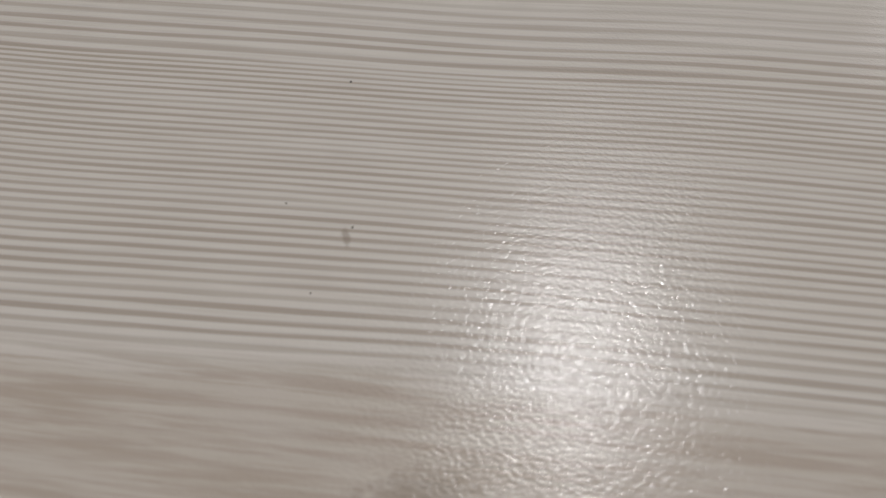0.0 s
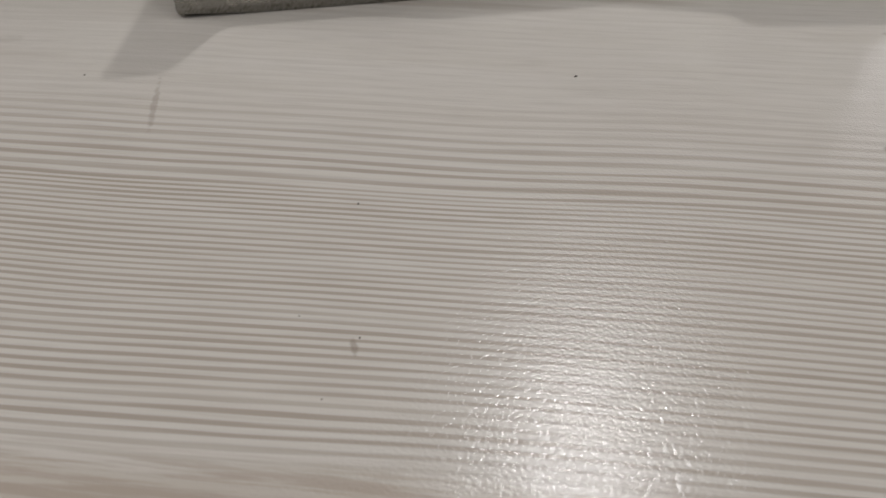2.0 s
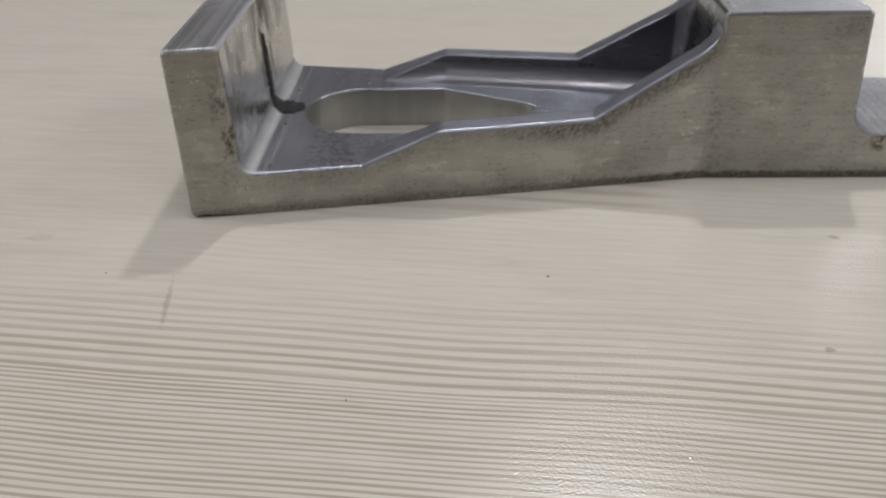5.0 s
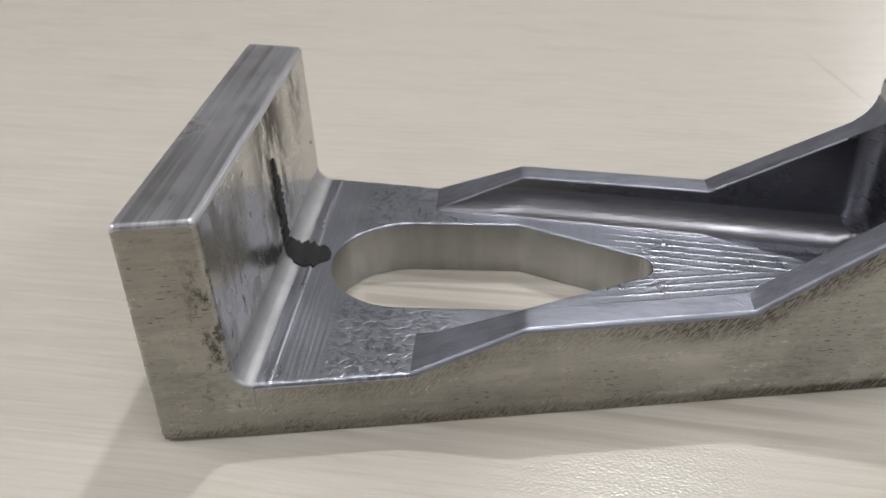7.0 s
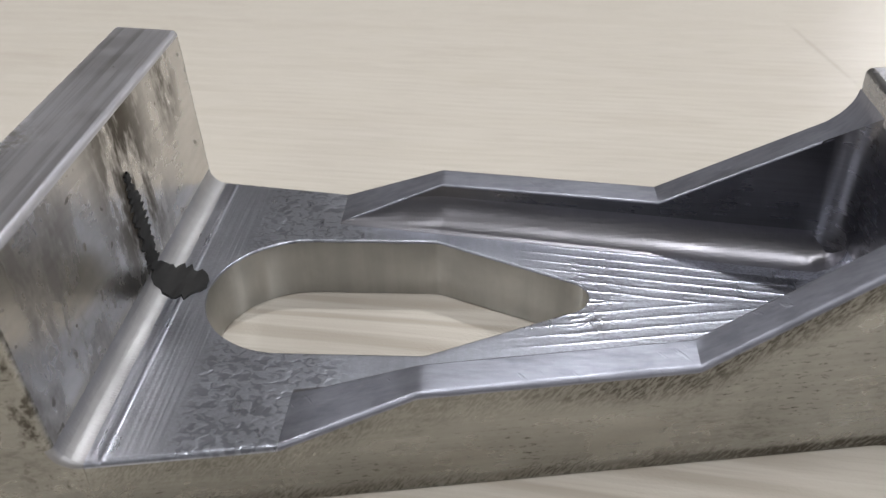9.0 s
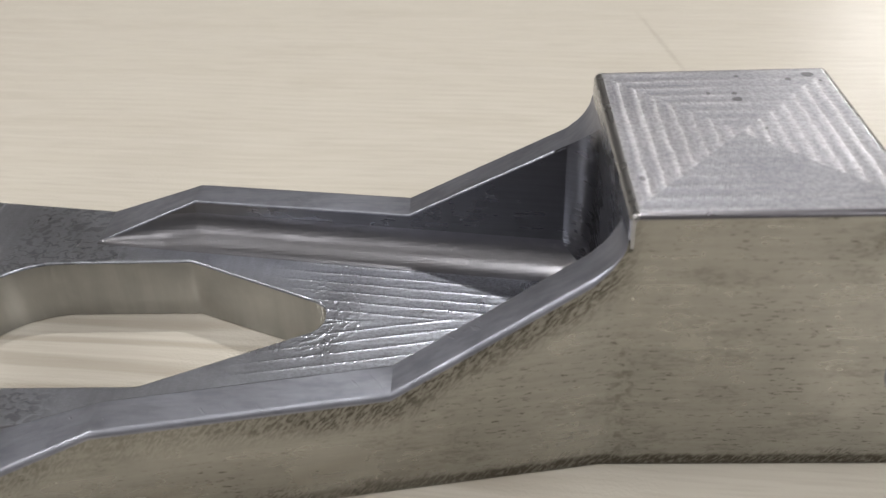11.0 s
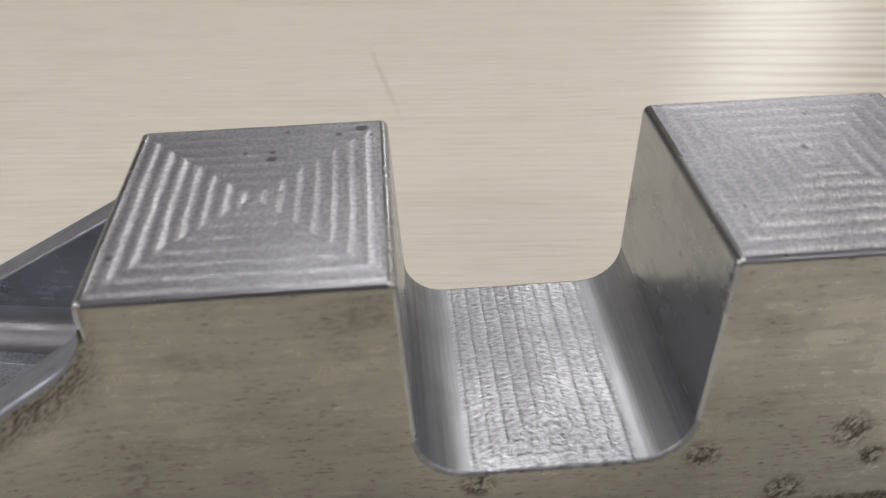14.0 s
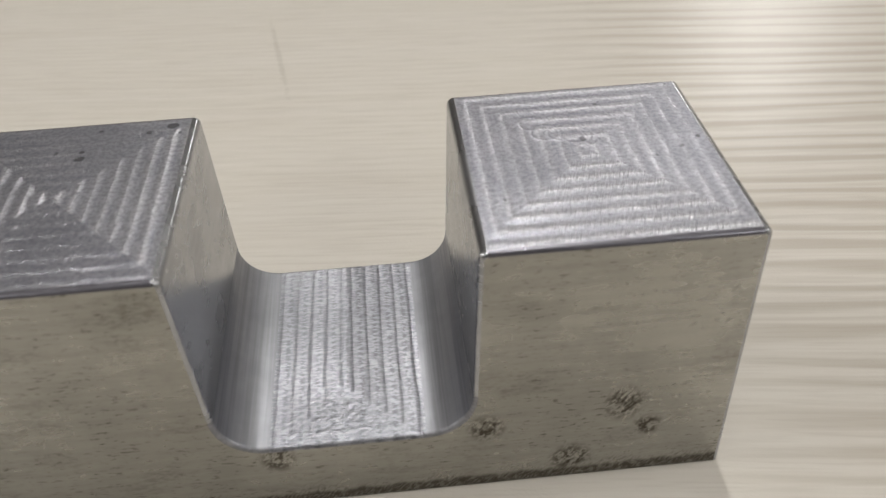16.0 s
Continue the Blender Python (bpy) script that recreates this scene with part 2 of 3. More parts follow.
def wall_wear(k, x, y, z, big):
    """Brown smoky rubs beside the black smear on the end wall."""
    up = k.noise(k.mapped((90, 170, 65)), 1, 4, 0.65)
    m = k.ramp(k.math("ABSOLUTE", k.math("SUBTRACT", y, 0.006)), 0.024, 0.003)
    dark = k.math("MULTIPLY", k.math("MULTIPLY", m, k.ramp(z, 0.018, 0.034, 0.35, 1.0)), k.ramp(up, 0.37, 0.58, 0.0, 0.95))
    far = k.math("MULTIPLY", k.ramp(k.math("ABSOLUTE", k.math("SUBTRACT", y, 0.037)), 0.010, 0.002), k.ramp(z, 0.036, 0.054))
    dark = k.math("MAXIMUM", dark, k.math("MULTIPLY", far, k.ramp(up, 0.40, 0.60, 0.0, 0.85)))
    near = k.math("MULTIPLY", k.ramp(y, -0.010, -0.030), k.ramp(k.noise(k.mapped((60, 110, 50)), 1, 4, 0.65), 0.45, 0.65, 0.0, 0.45))
    dark = k.math("MAXIMUM", dark, near)
    spots = k.ramp(k.noise(k.pos, 260.0, 2), 0.66, 0.73, 0.0, 0.7)
    return k.math("MAXIMUM", dark, spots)


def top_wear(k, x, y, z, big):
    m = k.ramp(k.math("ADD", k.math("ABSOLUTE", k.math("ADD", y, 0.008)), k.math("MULTIPLY", k.math("ABSOLUTE", k.math("ADD", x, 0.1865)), 1.5)), 0.015, 0.004)
    return k.math("MULTIPLY", m, k.ramp(k.noise(k.pos, 420.0, 4, 0.65), 0.40, 0.58, 0, 0.85))


def floor_relief(k, x, y, z, n):
    """Cross lines by the end wall, chattered scales before the rails, flow lines past the slot."""
    scales = k.noise(k.mapped((430, 580, 300)), 1, 1.5, 0.5, 0.9)
    zone = k.math("MULTIPLY", k.ramp(x, -0.152, -0.145), k.ramp(x, -0.122, -0.112, 1.0, 0.25))
    n = k.bump(k.math("MULTIPLY", scales, zone), 0.00019, 1.0, n)
    flow = k.noise(k.mapped((40, 800, 300)), 1, 2.0, 0.5, 0.3)
    n = k.bump(k.math("MULTIPLY", flow, k.ramp(x, -0.075, -0.055)), 0.00006, 1.0, n)
    p = k.math("ADD", k.math("ABSOLUTE", y), k.math("MULTIPLY", x, 0.157))
    p = k.math("ADD", p, k.math("MULTIPLY", k.noise(k.pos, 60.0, 1), 0.0005))
    line = k.math("POWER", k.math("MULTIPLY", k.math("PINGPONG", k.math("DIVIDE", p, 0.0034), 0.5), 2.0), 4.0)
    bead = k.ramp(k.noise(k.mapped((1300, 300, 300)), 1, 1.5), 0.38, 0.6, 0.45, 1.0)
    n = k.bump(k.math("MULTIPLY", k.math("MULTIPLY", line, bead), k.ramp(x, -0.085, -0.060)), 0.00012, 1.0, n)
    # beaded arcs round the slot's nose
    rx, ry = k.math("ADD", x, 0.0677), k.math("SUBTRACT", y, 0.0019)
    ring = k.math("SQRT", k.math("ADD", k.math("MULTIPLY", rx, rx), k.math("MULTIPLY", ry, ry)))
    arcs = k.math("POWER", k.math("MULTIPLY", k.math("PINGPONG", k.math("DIVIDE", ring, 0.0026), 0.5), 2.0), 2.0)
    arcs = k.math("MULTIPLY", k.math("MULTIPLY", arcs, k.ramp(k.noise(k.pos, 700.0, 1.5), 0.35, 0.6)), k.math("MULTIPLY", k.ramp(ring, 0.017, 0.013), k.ramp(x, -0.070, -0.064)))
    n = k.bump(arcs, 0.00008, 1.0, n)
    cross = k.noise(k.mapped((900, 25, 300)), 1, 1.0)
    n = k.bump(k.math("MULTIPLY", cross, k.ramp(x, -0.140, -0.152)), 0.00013, 1.0, n)
    groove = k.ramp(k.math("ABSOLUTE", k.math("ADD", x, 0.1600)), 0.0008, 0.0001)
    return k.bump(groove, 0.00015, 1.0, n)


def floor_tone(k, x, y, z):
    """Hollows of the chatter painted darker as shading, and fine cutter grit past the slot."""
    scales = k.noise(k.mapped((430, 580, 300)), 1, 1.5, 0.5, 0.9)
    zone = k.math("MULTIPLY", k.ramp(x, -0.152, -0.145), k.ramp(x, -0.122, -0.112, 1.0, 0.2))
    dull = k.math("MULTIPLY", k.ramp(scales, 0.54, 0.40), zone)
    grit = k.math("MULTIPLY", k.ramp(k.noise(k.mapped((1100, 1700, 300)), 1, 2.0, 0.6), 0.56, 0.42), k.ramp(x, -0.085, -0.055, 0.25, 0.75))
    return k.math("MULTIPLY", k.math("MAXIMUM", dull, grit), 0.7)


def fillet_relief(k, x, y, z, n):
    n = k.bump(k.noise(k.mapped((1300, 500, 700)), 1, 1.5), 0.00005, 1.0, n)
    return k.bump(k.noise(k.mapped((25, 1100, 1100)), 1, 2.0), 0.00008, 1.0, n)


def corner_relief(k, x, y, z, n):
    n = k.bump(k.noise(k.mapped((1500, 20, 1500)), 1, 1.0), 0.00005, 1.0, n)
    return k.bump(k.noise(k.mapped((700, 1700, 700)), 1, 1.0), 0.00009, 1.0, n)


def saddle_relief(k, x, y, z, n):
    """Passes along the saddle, turned at one end, with slanting cutter ticks; a loose swirl at one end."""
    pitch = 0.0034
    ends = k.math("SUBTRACT", k.math("MULTIPLY", y, -1.0), 0.0135)
    across = k.math("ABSOLUTE", k.math("SUBTRACT", x, 0.07765))
    at_end = k.math("GREATER_THAN", ends, across)
    w = k.math("ADD", k.math("MAXIMUM", across, ends), k.math("MULTIPLY", k.noise(k.pos, 90.0, 2), 0.0008))
    frac = k.math("FRACT", k.math("DIVIDE", w, pitch))
    h = k.math("POWER", k.math("MULTIPLY", k.math("PINGPONG", k.math("DIVIDE", w, pitch), 0.5), 2.0), 4.0)
    ticks = k.noise(k.vec(k.math("MULTIPLY", x, 480.0), k.math("MULTIPLY", k.math("ADD", y, k.math("MULTIPLY", frac, pitch * 0.5)), 1500.0), 3.0), 1, 2.5, 0.65)
    h = k.math("MULTIPLY", h, k.ramp(ticks, 0.35, 0.62, 0.25, 1.0))
    h = k.math("MULTIPLY", h, k.ramp(at_end, 0.0, 1.0, 1.0, 0.6))
    n = k.bump(h, 0.00011, 1.0, n)
    n = k.bump(ticks, 0.00019, 1.0, n)
    for sx, sy, size in ((0.0809, -0.0178, 0.0024), (0.0793, -0.0219, 0.0020)):
        d = k.math("ADD", k.math("POWER", k.math("SUBTRACT", x, sx), 2), k.math("POWER", k.math("SUBTRACT", y, sy), 2))
        d = k.math("ADD", k.math("SQRT", d), k.math("MULTIPLY", k.noise(k.pos, 500.0, 2), 0.0008))
        n = k.bump(k.ramp(k.math("ABSOLUTE", k.math("SUBTRACT", d, size)), 0.0007, 0.0), 0.00005, 1.0, n)
    swirl = k.noise(k.mapped((520, 520, 300)), 1, 2.0, 0.55, 1.8)
    return k.bump(k.math("MULTIPLY", swirl, k.math("MULTIPLY", k.ramp(y, 0.006, -0.012), k.ramp(at_end, 0.0, 1.0, 0.3, 1.0))), 0.00018, 1.0, n)


def saddle_tone(k, x, y, z):
    """Shading painted into the valleys between the passes, broken by the cutter's ticks."""
    w = k.math("ADD", k.math("ABSOLUTE", k.math("SUBTRACT", x, 0.07765)), k.math("MULTIPLY", k.noise(k.pos, 90.0, 2), 0.0008))
    valley = k.ramp(k.math("MULTIPLY", k.math("PINGPONG", k.math("DIVIDE", w, 0.0034), 0.5), 2.0), 0.55, 0.05)
    grit = k.noise(k.vec(k.math("MULTIPLY", x, 520.0), k.math("MULTIPLY", y, 1300.0), 3.0), 1, 3.0, 0.65)
    return k.math("MULTIPLY", k.math("ADD", k.math("MULTIPLY", valley, 0.45), 0.5), k.ramp(grit, 0.42, 0.56))


def rail_relief(k, x, y, z, n):
    """Light diagonal nicks and a faint lengthwise lay."""
    nick = k.ramp(k.noise(k.mapped((900, 130, 300), (0, 0, 38)), 1, 1.0), 0.70, 0.76)
    n = k.bump(nick, 0.00005, 1.0, n)
    return k.bump(k.noise(k.mapped((90, 260, 90)), 1, 3.0, 0.6), 0.00012, 1.0, n)


def rail_tone(k, x, y, z):
    return k.ramp(k.noise(k.mapped((120, 300, 120)), 1, 4, 0.65), 0.42, 0.68, 0.0, 0.4)


def milled_top(name, cx, cy, pitch=0.0032, seed=0.0, sides=(1.0, 1.0, 1.0, 1.0), marks=(), rings=()):
    """A face milled in shrinking squares: stepped passes with cutter ticks; sides: how proud the ridges stand, and how
    light they are painted, to the left, right, front and back.
    """
    k = Nodes(name)
    x, y, z = k.xyz()
    dx, dy = k.math("SUBTRACT", x, cx), k.math("SUBTRACT", y, cy)
    ax, ay = k.math("ABSOLUTE", dx), k.math("MULTIPLY", k.math("ABSOLUTE", dy), 0.91)
    shift = k.vec(k.math("ADD", x, seed), y, z)
    wob = k.math("MULTIPLY", k.math("SUBTRACT", k.noise(shift, 260.0, 4, 0.65), 0.5), 0.0015)
    u = k.math("ADD", k.math("MAXIMUM", ax, ay), wob)
    is_x = k.math("GREATER_THAN", ax, ay)

    def pick(f, a, b):
        n = k.t.nodes.new("ShaderNodeMix")
        k.put(n.inputs[0], f)
        k.put(n.inputs[2], a)
        k.put(n.inputs[3], b)
        return n.outputs[0]

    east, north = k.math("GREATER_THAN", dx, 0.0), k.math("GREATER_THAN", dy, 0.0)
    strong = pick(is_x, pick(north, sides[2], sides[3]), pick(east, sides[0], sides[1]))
    cell = k.math("DIVIDE", u, pitch)
    frac = k.math("FRACT", cell)
    hump = k.math("POWER", k.math("MULTIPLY", k.math("PINGPONG", cell, 0.5), 2.0), 1.5)
    lip = k.math("POWER", k.math("SUBTRACT", 1.0, frac), 8.0)
    grit = k.noise(k.mapped((700, 700, 1)), 1, 3, 0.7)
    live = k.ramp(k.noise(shift, 50.0, 1, 0.5), 0.34, 0.60, 0.55, 1.0)
    lean = k.math("MULTIPLY", frac, pitch * 0.4)
    tick_x = k.noise(k.vec(k.math("MULTIPLY", k.math("ADD", x, lean), 2500.0), k.math("MULTIPLY", y, 260.0), seed), 1, 1.5, 0.6)
    tick_y = k.noise(k.vec(k.math("MULTIPLY", x, 260.0), k.math("MULTIPLY", k.math("ADD", y, lean), 2500.0), seed), 1, 1.5, 0.6)
    ticks = pick(is_x, tick_x, tick_y)
    speck = k.ramp(ticks, 0.34, 0.62, 0.5, 1.0)
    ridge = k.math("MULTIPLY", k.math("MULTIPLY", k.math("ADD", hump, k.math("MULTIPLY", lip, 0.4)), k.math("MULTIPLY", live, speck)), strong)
    patch = k.noise(shift, 75.0, 3, 0.6)
    chatter = k.noise(k.mapped((620, 620, 1)), 1, 2, 0.6, 1.6)
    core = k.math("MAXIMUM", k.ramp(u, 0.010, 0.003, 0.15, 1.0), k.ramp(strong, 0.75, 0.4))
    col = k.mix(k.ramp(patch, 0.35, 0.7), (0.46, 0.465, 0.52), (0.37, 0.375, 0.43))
    # Ridge crests painted lighter for their glint, sector by sector.
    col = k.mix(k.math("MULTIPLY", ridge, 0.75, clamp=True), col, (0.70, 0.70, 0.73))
    speckle = k.ramp(k.noise(shift, 1100.0, 3, 0.65), 0.56, 0.42)
    col = k.mix(k.math("MULTIPLY", speckle, 0.38), col, (0.17, 0.17, 0.20))
    spots = k.ramp(k.noise(k.vec(k.math("ADD", x, seed), y, 0.4), 210.0, 2, 0.5), 0.71, 0.74)
    col = k.mix(k.math("MULTIPLY", spots, 0.75), col, (0.14, 0.14, 0.15))
    # Weak sectors painted darker: blotchy rubbing together with their missing glint.
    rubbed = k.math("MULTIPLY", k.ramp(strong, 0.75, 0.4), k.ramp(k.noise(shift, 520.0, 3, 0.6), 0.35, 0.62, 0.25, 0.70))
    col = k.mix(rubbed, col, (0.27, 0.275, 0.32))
    for sx, sy, size in marks:
        d = k.math("ADD", k.math("POWER", k.math("SUBTRACT", x, sx), 2), k.math("POWER", k.math("SUBTRACT", y, sy), 2))
        d = k.math("ADD", k.math("SQRT", d), k.math("MULTIPLY", k.math("SUBTRACT", k.noise(k.pos, 600.0, 2), 0.5), size))
        col = k.mix(k.ramp(d, size, size * 0.7, 0.0, 0.8), col, (0.11, 0.11, 0.12))
    k.bsdf("Base Color", col)
    k.bsdf("Metallic", 1.0)
    k.bsdf("Roughness", k.ramp(k.math("ADD", k.math("MULTIPLY", ridge, 0.5), k.math("MULTIPLY", patch, 0.4)), 0.1, 0.9, 0.36, 0.46))
    # grooves scatter the light across the pass, hardly along it
    k.bsdf("Anisotropic", 0.22)
    k.bsdf("Tangent", k.vec(is_x, k.math("SUBTRACT", 1.0, is_x), 0.0))
    n = k.bump(ridge, 0.00014, 1.0)
    n = k.bump(ticks, 0.00003, 1.0, n)
    for sx, sy, size in rings:
        d = k.math("ADD", k.math("POWER", k.math("SUBTRACT", x, sx), 2), k.math("POWER", k.math("SUBTRACT", y, sy), 2))
        n = k.bump(k.ramp(k.math("ABSOLUTE", k.math("SUBTRACT", k.math("SQRT", d), size)), 0.0006, 0.0), 0.00005, 1.0, n)
    n = k.bump(k.math("MULTIPLY", k.math("SUBTRACT", grit, 0.5), k.ramp(ridge, 0.0, 0.5, 0.6, 1.0)), 0.00007, 1.0, n)
    n = k.bump(k.math("MULTIPLY", chatter, core), 0.00008, 0.8, n)
    k.bsdf("Normal", n)
    return k.m


TABLE = laminate()
WALLPAINT = plain("wall_paint", (0.72, 0.70, 0.67), 0.8, 6)
# Darker than the other walls, so the metal mirrors a dim near side.
GREYPAINT_DIM = plain("grey_paint_dim", (0.25, 0.25, 0.25), 0.8, 6)
CEILPAINT = plain("ceiling_paint", (0.80, 0.79, 0.78), 0.85, 6)
CARPET = plain("floor_vinyl", (0.25, 0.24, 0.23), 0.6, 12)
LEG = plain("powder_coat", (0.5, 0.5, 0.5), 0.5, 60)
SCUFFS = ((0.1338, 0.0218, 0.006), (0.1395, 0.0145, 0.004), (0.1238, 0.0064, 0.006), (0.1058, 0.0177, 0.005), (0.0630, 0.0150, 0.005))
# One aluminium throughout; each face's tint also carries its light and mirrored hue.
SIDE = metal("satin_side", 0.28, (0.42, 0.41, 0.375), (40, 40, 700), 0.00002, side_wear)
FACE = metal("satin_face", 0.24, (0.43, 0.435, 0.455), (60, 60, 500))
WALLFACE = metal("satin_wall_face", 0.22, (0.575, 0.555, 0.53), (60, 60, 500), 0.00003, wall_wear)
RAILTOP = metal("rail_top", 0.42, (0.34, 0.353, 0.42), (90, 700, 60), 0.00006, None, rail_relief, 0.25, rail_tone)
# Pocket tints held dark in place of the dim surroundings they would mirror.
INNER_DIM = metal("pocket_wall_dim", 0.28, (0.195, 0.195, 0.215), (40, 40, 900))
FILLET_DIM = metal("pocket_radius_dim", 0.34, (0.28, 0.278, 0.31), (60, 60, 60), 0.00003, None, fillet_relief)
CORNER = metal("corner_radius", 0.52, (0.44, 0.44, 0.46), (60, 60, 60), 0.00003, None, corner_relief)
# Darker copy of the corner radius; the saddle's shade is in its tint.
SADDLERAD_DIM = metal("saddle_radius_dim", 0.50, (0.35, 0.353, 0.38), (700, 12, 700), 0.00005, None, None, 0.5)
FLOORM = metal("pocket_floor", 0.31, (0.49, 0.515, 0.60), (500, 60, 60), 0.00002, None, floor_relief, 0.25, floor_tone)
SADDLE = metal("saddle_floor", 0.38, (0.40, 0.405, 0.445), (60, 60, 60), 0.00003, None, saddle_relief, 0.25, saddle_tone)
# Tint lifted far above the sides to paint in the light on top.
WALLTOP_LIT = metal("wall_top_lit", 0.33, (0.86, 0.87, 0.95), (420, 10, 60), 0.00006, top_wear, None, 0.85)
SLOTWALL = metal("slot_wall", 0.33, (0.47, 0.47, 0.455), (220, 220, 25))
# Dark tint stands in for the dim reflection along the block rims.
EDGE_DIM = metal("block_edge_dim", 0.30, (0.23, 0.224, 0.255), (300, 300, 300))
BLACK = plain("black_residue", (0.014, 0.014, 0.015), 0.85, 500)
SPECK = plain("dust_speck", (0.13, 0.115, 0.10), 0.8, 500)
# ---- structure ----


def part(name, bm, material, parent, label=""):
    me = bpy.data.meshes.new(name)
    bm.to_mesh(me)
    bm.free()
    for m in material if isinstance(material, (list, tuple)) else [material]:
        me.materials.append(m)
    ob = new(name, me)
    ob.parent = parent
    return tagged(ob, label)


def box(x0, y0, z0, x1, y1, z1, bevel=0.0):
    bm = bmesh.new()
    bmesh.ops.create_cube(bm, size=1.0, matrix=Matrix.LocRotScale(((x0 + x1) / 2, (y0 + y1) / 2, (z0 + z1) / 2), None, (x1 - x0, y1 - y0, z1 - z0)))
    if bevel:
        bmesh.ops.bevel(bm, geom=bm.edges[:], offset=bevel, segments=2, affect="EDGES")
    return bm


# Unseen room assumed round the table; its south wall is greyed for the reflections.
X0, X1, Y0, Y1 = -3.0, 3.2, -3.0, 5.2
for name, b, m, label in (
        ("floor", (X0 - 0.1, Y0 - 0.1, FLOOR - 0.1, X1 + 0.1, Y1 + 0.1, FLOOR), CARPET, "grey vinyl floor of a plain office"),
        ("ceiling", (X0 - 0.1, Y0 - 0.1, CEIL, X1 + 0.1, Y1 + 0.1, CEIL + 0.1), CEILPAINT, "plain white painted ceiling"),
        ("wall_west", (X0 - 0.1, Y0, FLOOR, X0, Y1, CEIL), WALLPAINT, "plain off-white painted wall"),
        ("wall_east", (X1, Y0, FLOOR, X1 + 0.1, Y1, CEIL), WALLPAINT, "plain off-white painted wall"),
        ("wall_south", (X0 - 0.1, Y0 - 0.1, FLOOR, X1 + 0.1, Y0, CEIL), GREYPAINT_DIM, "unseen grey wall, darkened to dim what the metal mirrors"),
        ("wall_north", (X0 - 0.1, Y1, FLOOR, X1 + 0.1, Y1 + 0.1, CEIL), WALLPAINT, "plain off-white painted wall")):
    tagged(part(name, box(*b), m, None), label, name.split("_")[0], "", "structure")

# ---- table ----
table = tagged(new("table"), "pale striped ash laminate table with smooth satin top", "table")
table.location = (0, 0.15, FLOOR)
TX0, TX1, TY0, TY1 = -0.80, 0.80, -0.36, 0.74


def under_table(name, bm, m, label=""):
    ob = part(name, bm, m, table, label)
    ob.matrix_parent_inverse = Matrix.Translation((0, -0.15, -FLOOR))
    return ob


under_table("tabletop", box(TX0, TY0, -0.025, TX1, TY1, 0.0, 0.0015), TABLE)
for lx in (TX0 + 0.06, TX1 - 0.06):
    for ly in (TY0 + 0.06, TY1 - 0.06):
        under_table("leg", box(lx - 0.025, ly - 0.025, FLOOR, lx + 0.025, ly + 0.025, -0.0251, 0.003), LEG)

# ---- the machined part ----
HB, ZT = 0.0283, 0.0636          # half width and height of the blocks
XW0, XW1, XWT, ZW = -0.1876, -0.1679, -0.1692, 0.0627   # end wall
HL, XB = 0.0578, -0.0010         # half width at the far end of the arm, where the taper ends
ZF, RW = 0.0163, 0.0088          # arm floor, rail width
ZG, RG = 0.0180, 0.0095          # saddle floor and its corner radius
B1A, B1B, B2A, B2B = 0.0, 0.0505, 0.1045, 0.1568
B1L, B2L = 0.0522, 0.1031         # the blocks' facing sides lean in towards the saddle
RFW, RP = 0.0046, 0.0074         # corner radii at the end wall and in the pocket
ZB = 0.0003                      # underside, just clear of the laminate


def half(x):
    return HB + (HL - HB) * max(0.0, XB - x) / (XB - XW0)


def smooth(ob, angle):
    """Smooth shading with sharp corners."""
    for f in ob.data.polygons:
        f.use_smooth = True
    ob.data.set_sharp_from_angle(angle=radians(angle))
    return ob


def arc(cx, cz, r, a0, a1, n=8):
    return [(cx + r * math.cos(radians(a0 + (a1 - a0) * i / n)), cz + r * math.sin(radians(a0 + (a1 - a0) * i / n))) for i in range(n + 1)]


RIM, RTOP = 0.0010, 0.0016       # rounding of the rims and of the blocks' upper corners


def capped(outline, kinds, foot_left, foot_right, rims, rim=RIM):
    """A body under an open x-z outline, with rounded rims and flat outer faces down to the feet."""
    n = len(outline)
    ways = [Vector((q[1] - p[1], p[0] - q[0])).normalized() for p, q in zip(outline, outline[1:])]
    inner = []
    for i in range(n):
        w0, w1 = ways[max(0, i - 1)], ways[min(n - 2, i)]
        m = (w0 + w1).normalized()
        inner.append(m / max(0.5, m.dot(w0)))
    bm = bmesh.new()
    tops = {}
    for sg in (-1, 1):
        rows = []
        for a in (0, 22.5, 45, 67.5, 90):
            o, step = rim * (1 - math.cos(radians(a))), rim * (1 - math.sin(radians(a)))
            rows.append([bm.verts.new((x + o * v.x, sg * (half(x + o * v.x) - step), z + o * v.y)) for (x, z), v in zip(outline, inner)])
        tops[sg] = rows[0]
        for ra, rb in zip(rows, rows[1:]):
            for i in range(n - 1):
                q = (rb[i], rb[i + 1], ra[i + 1], ra[i])
                bm.faces.new(q if sg < 0 else q[::-1]).material_index = rims[kinds[i]]
        ring = [bm.verts.new((x, sg * half(x), z)) for x, z in foot_left] + rows[-1] + [bm.verts.new((x, sg * half(x), z)) for x, z in foot_right]
        bm.faces.new(ring[::-1] if sg < 0 else ring).material_index = 0
    for i in range(n - 1):
        bm.faces.new((tops[-1][i], tops[-1][i + 1], tops[1][i + 1], tops[1][i])).material_index = kinds[i]
    return bm


def finish(ob, angle=36):
    """Smooth shading in which the large flat faces keep their own normals."""
    smooth(ob, angle)
    w = ob.modifiers.new("even", "WEIGHTED_NORMAL")
    w.keep_sharp, w.weight = True, 100
    return ob


bracket = tagged(new("machined_bracket"), "long milled aluminium bracket with end wall, ribbed arm and two blocks", "metal part")

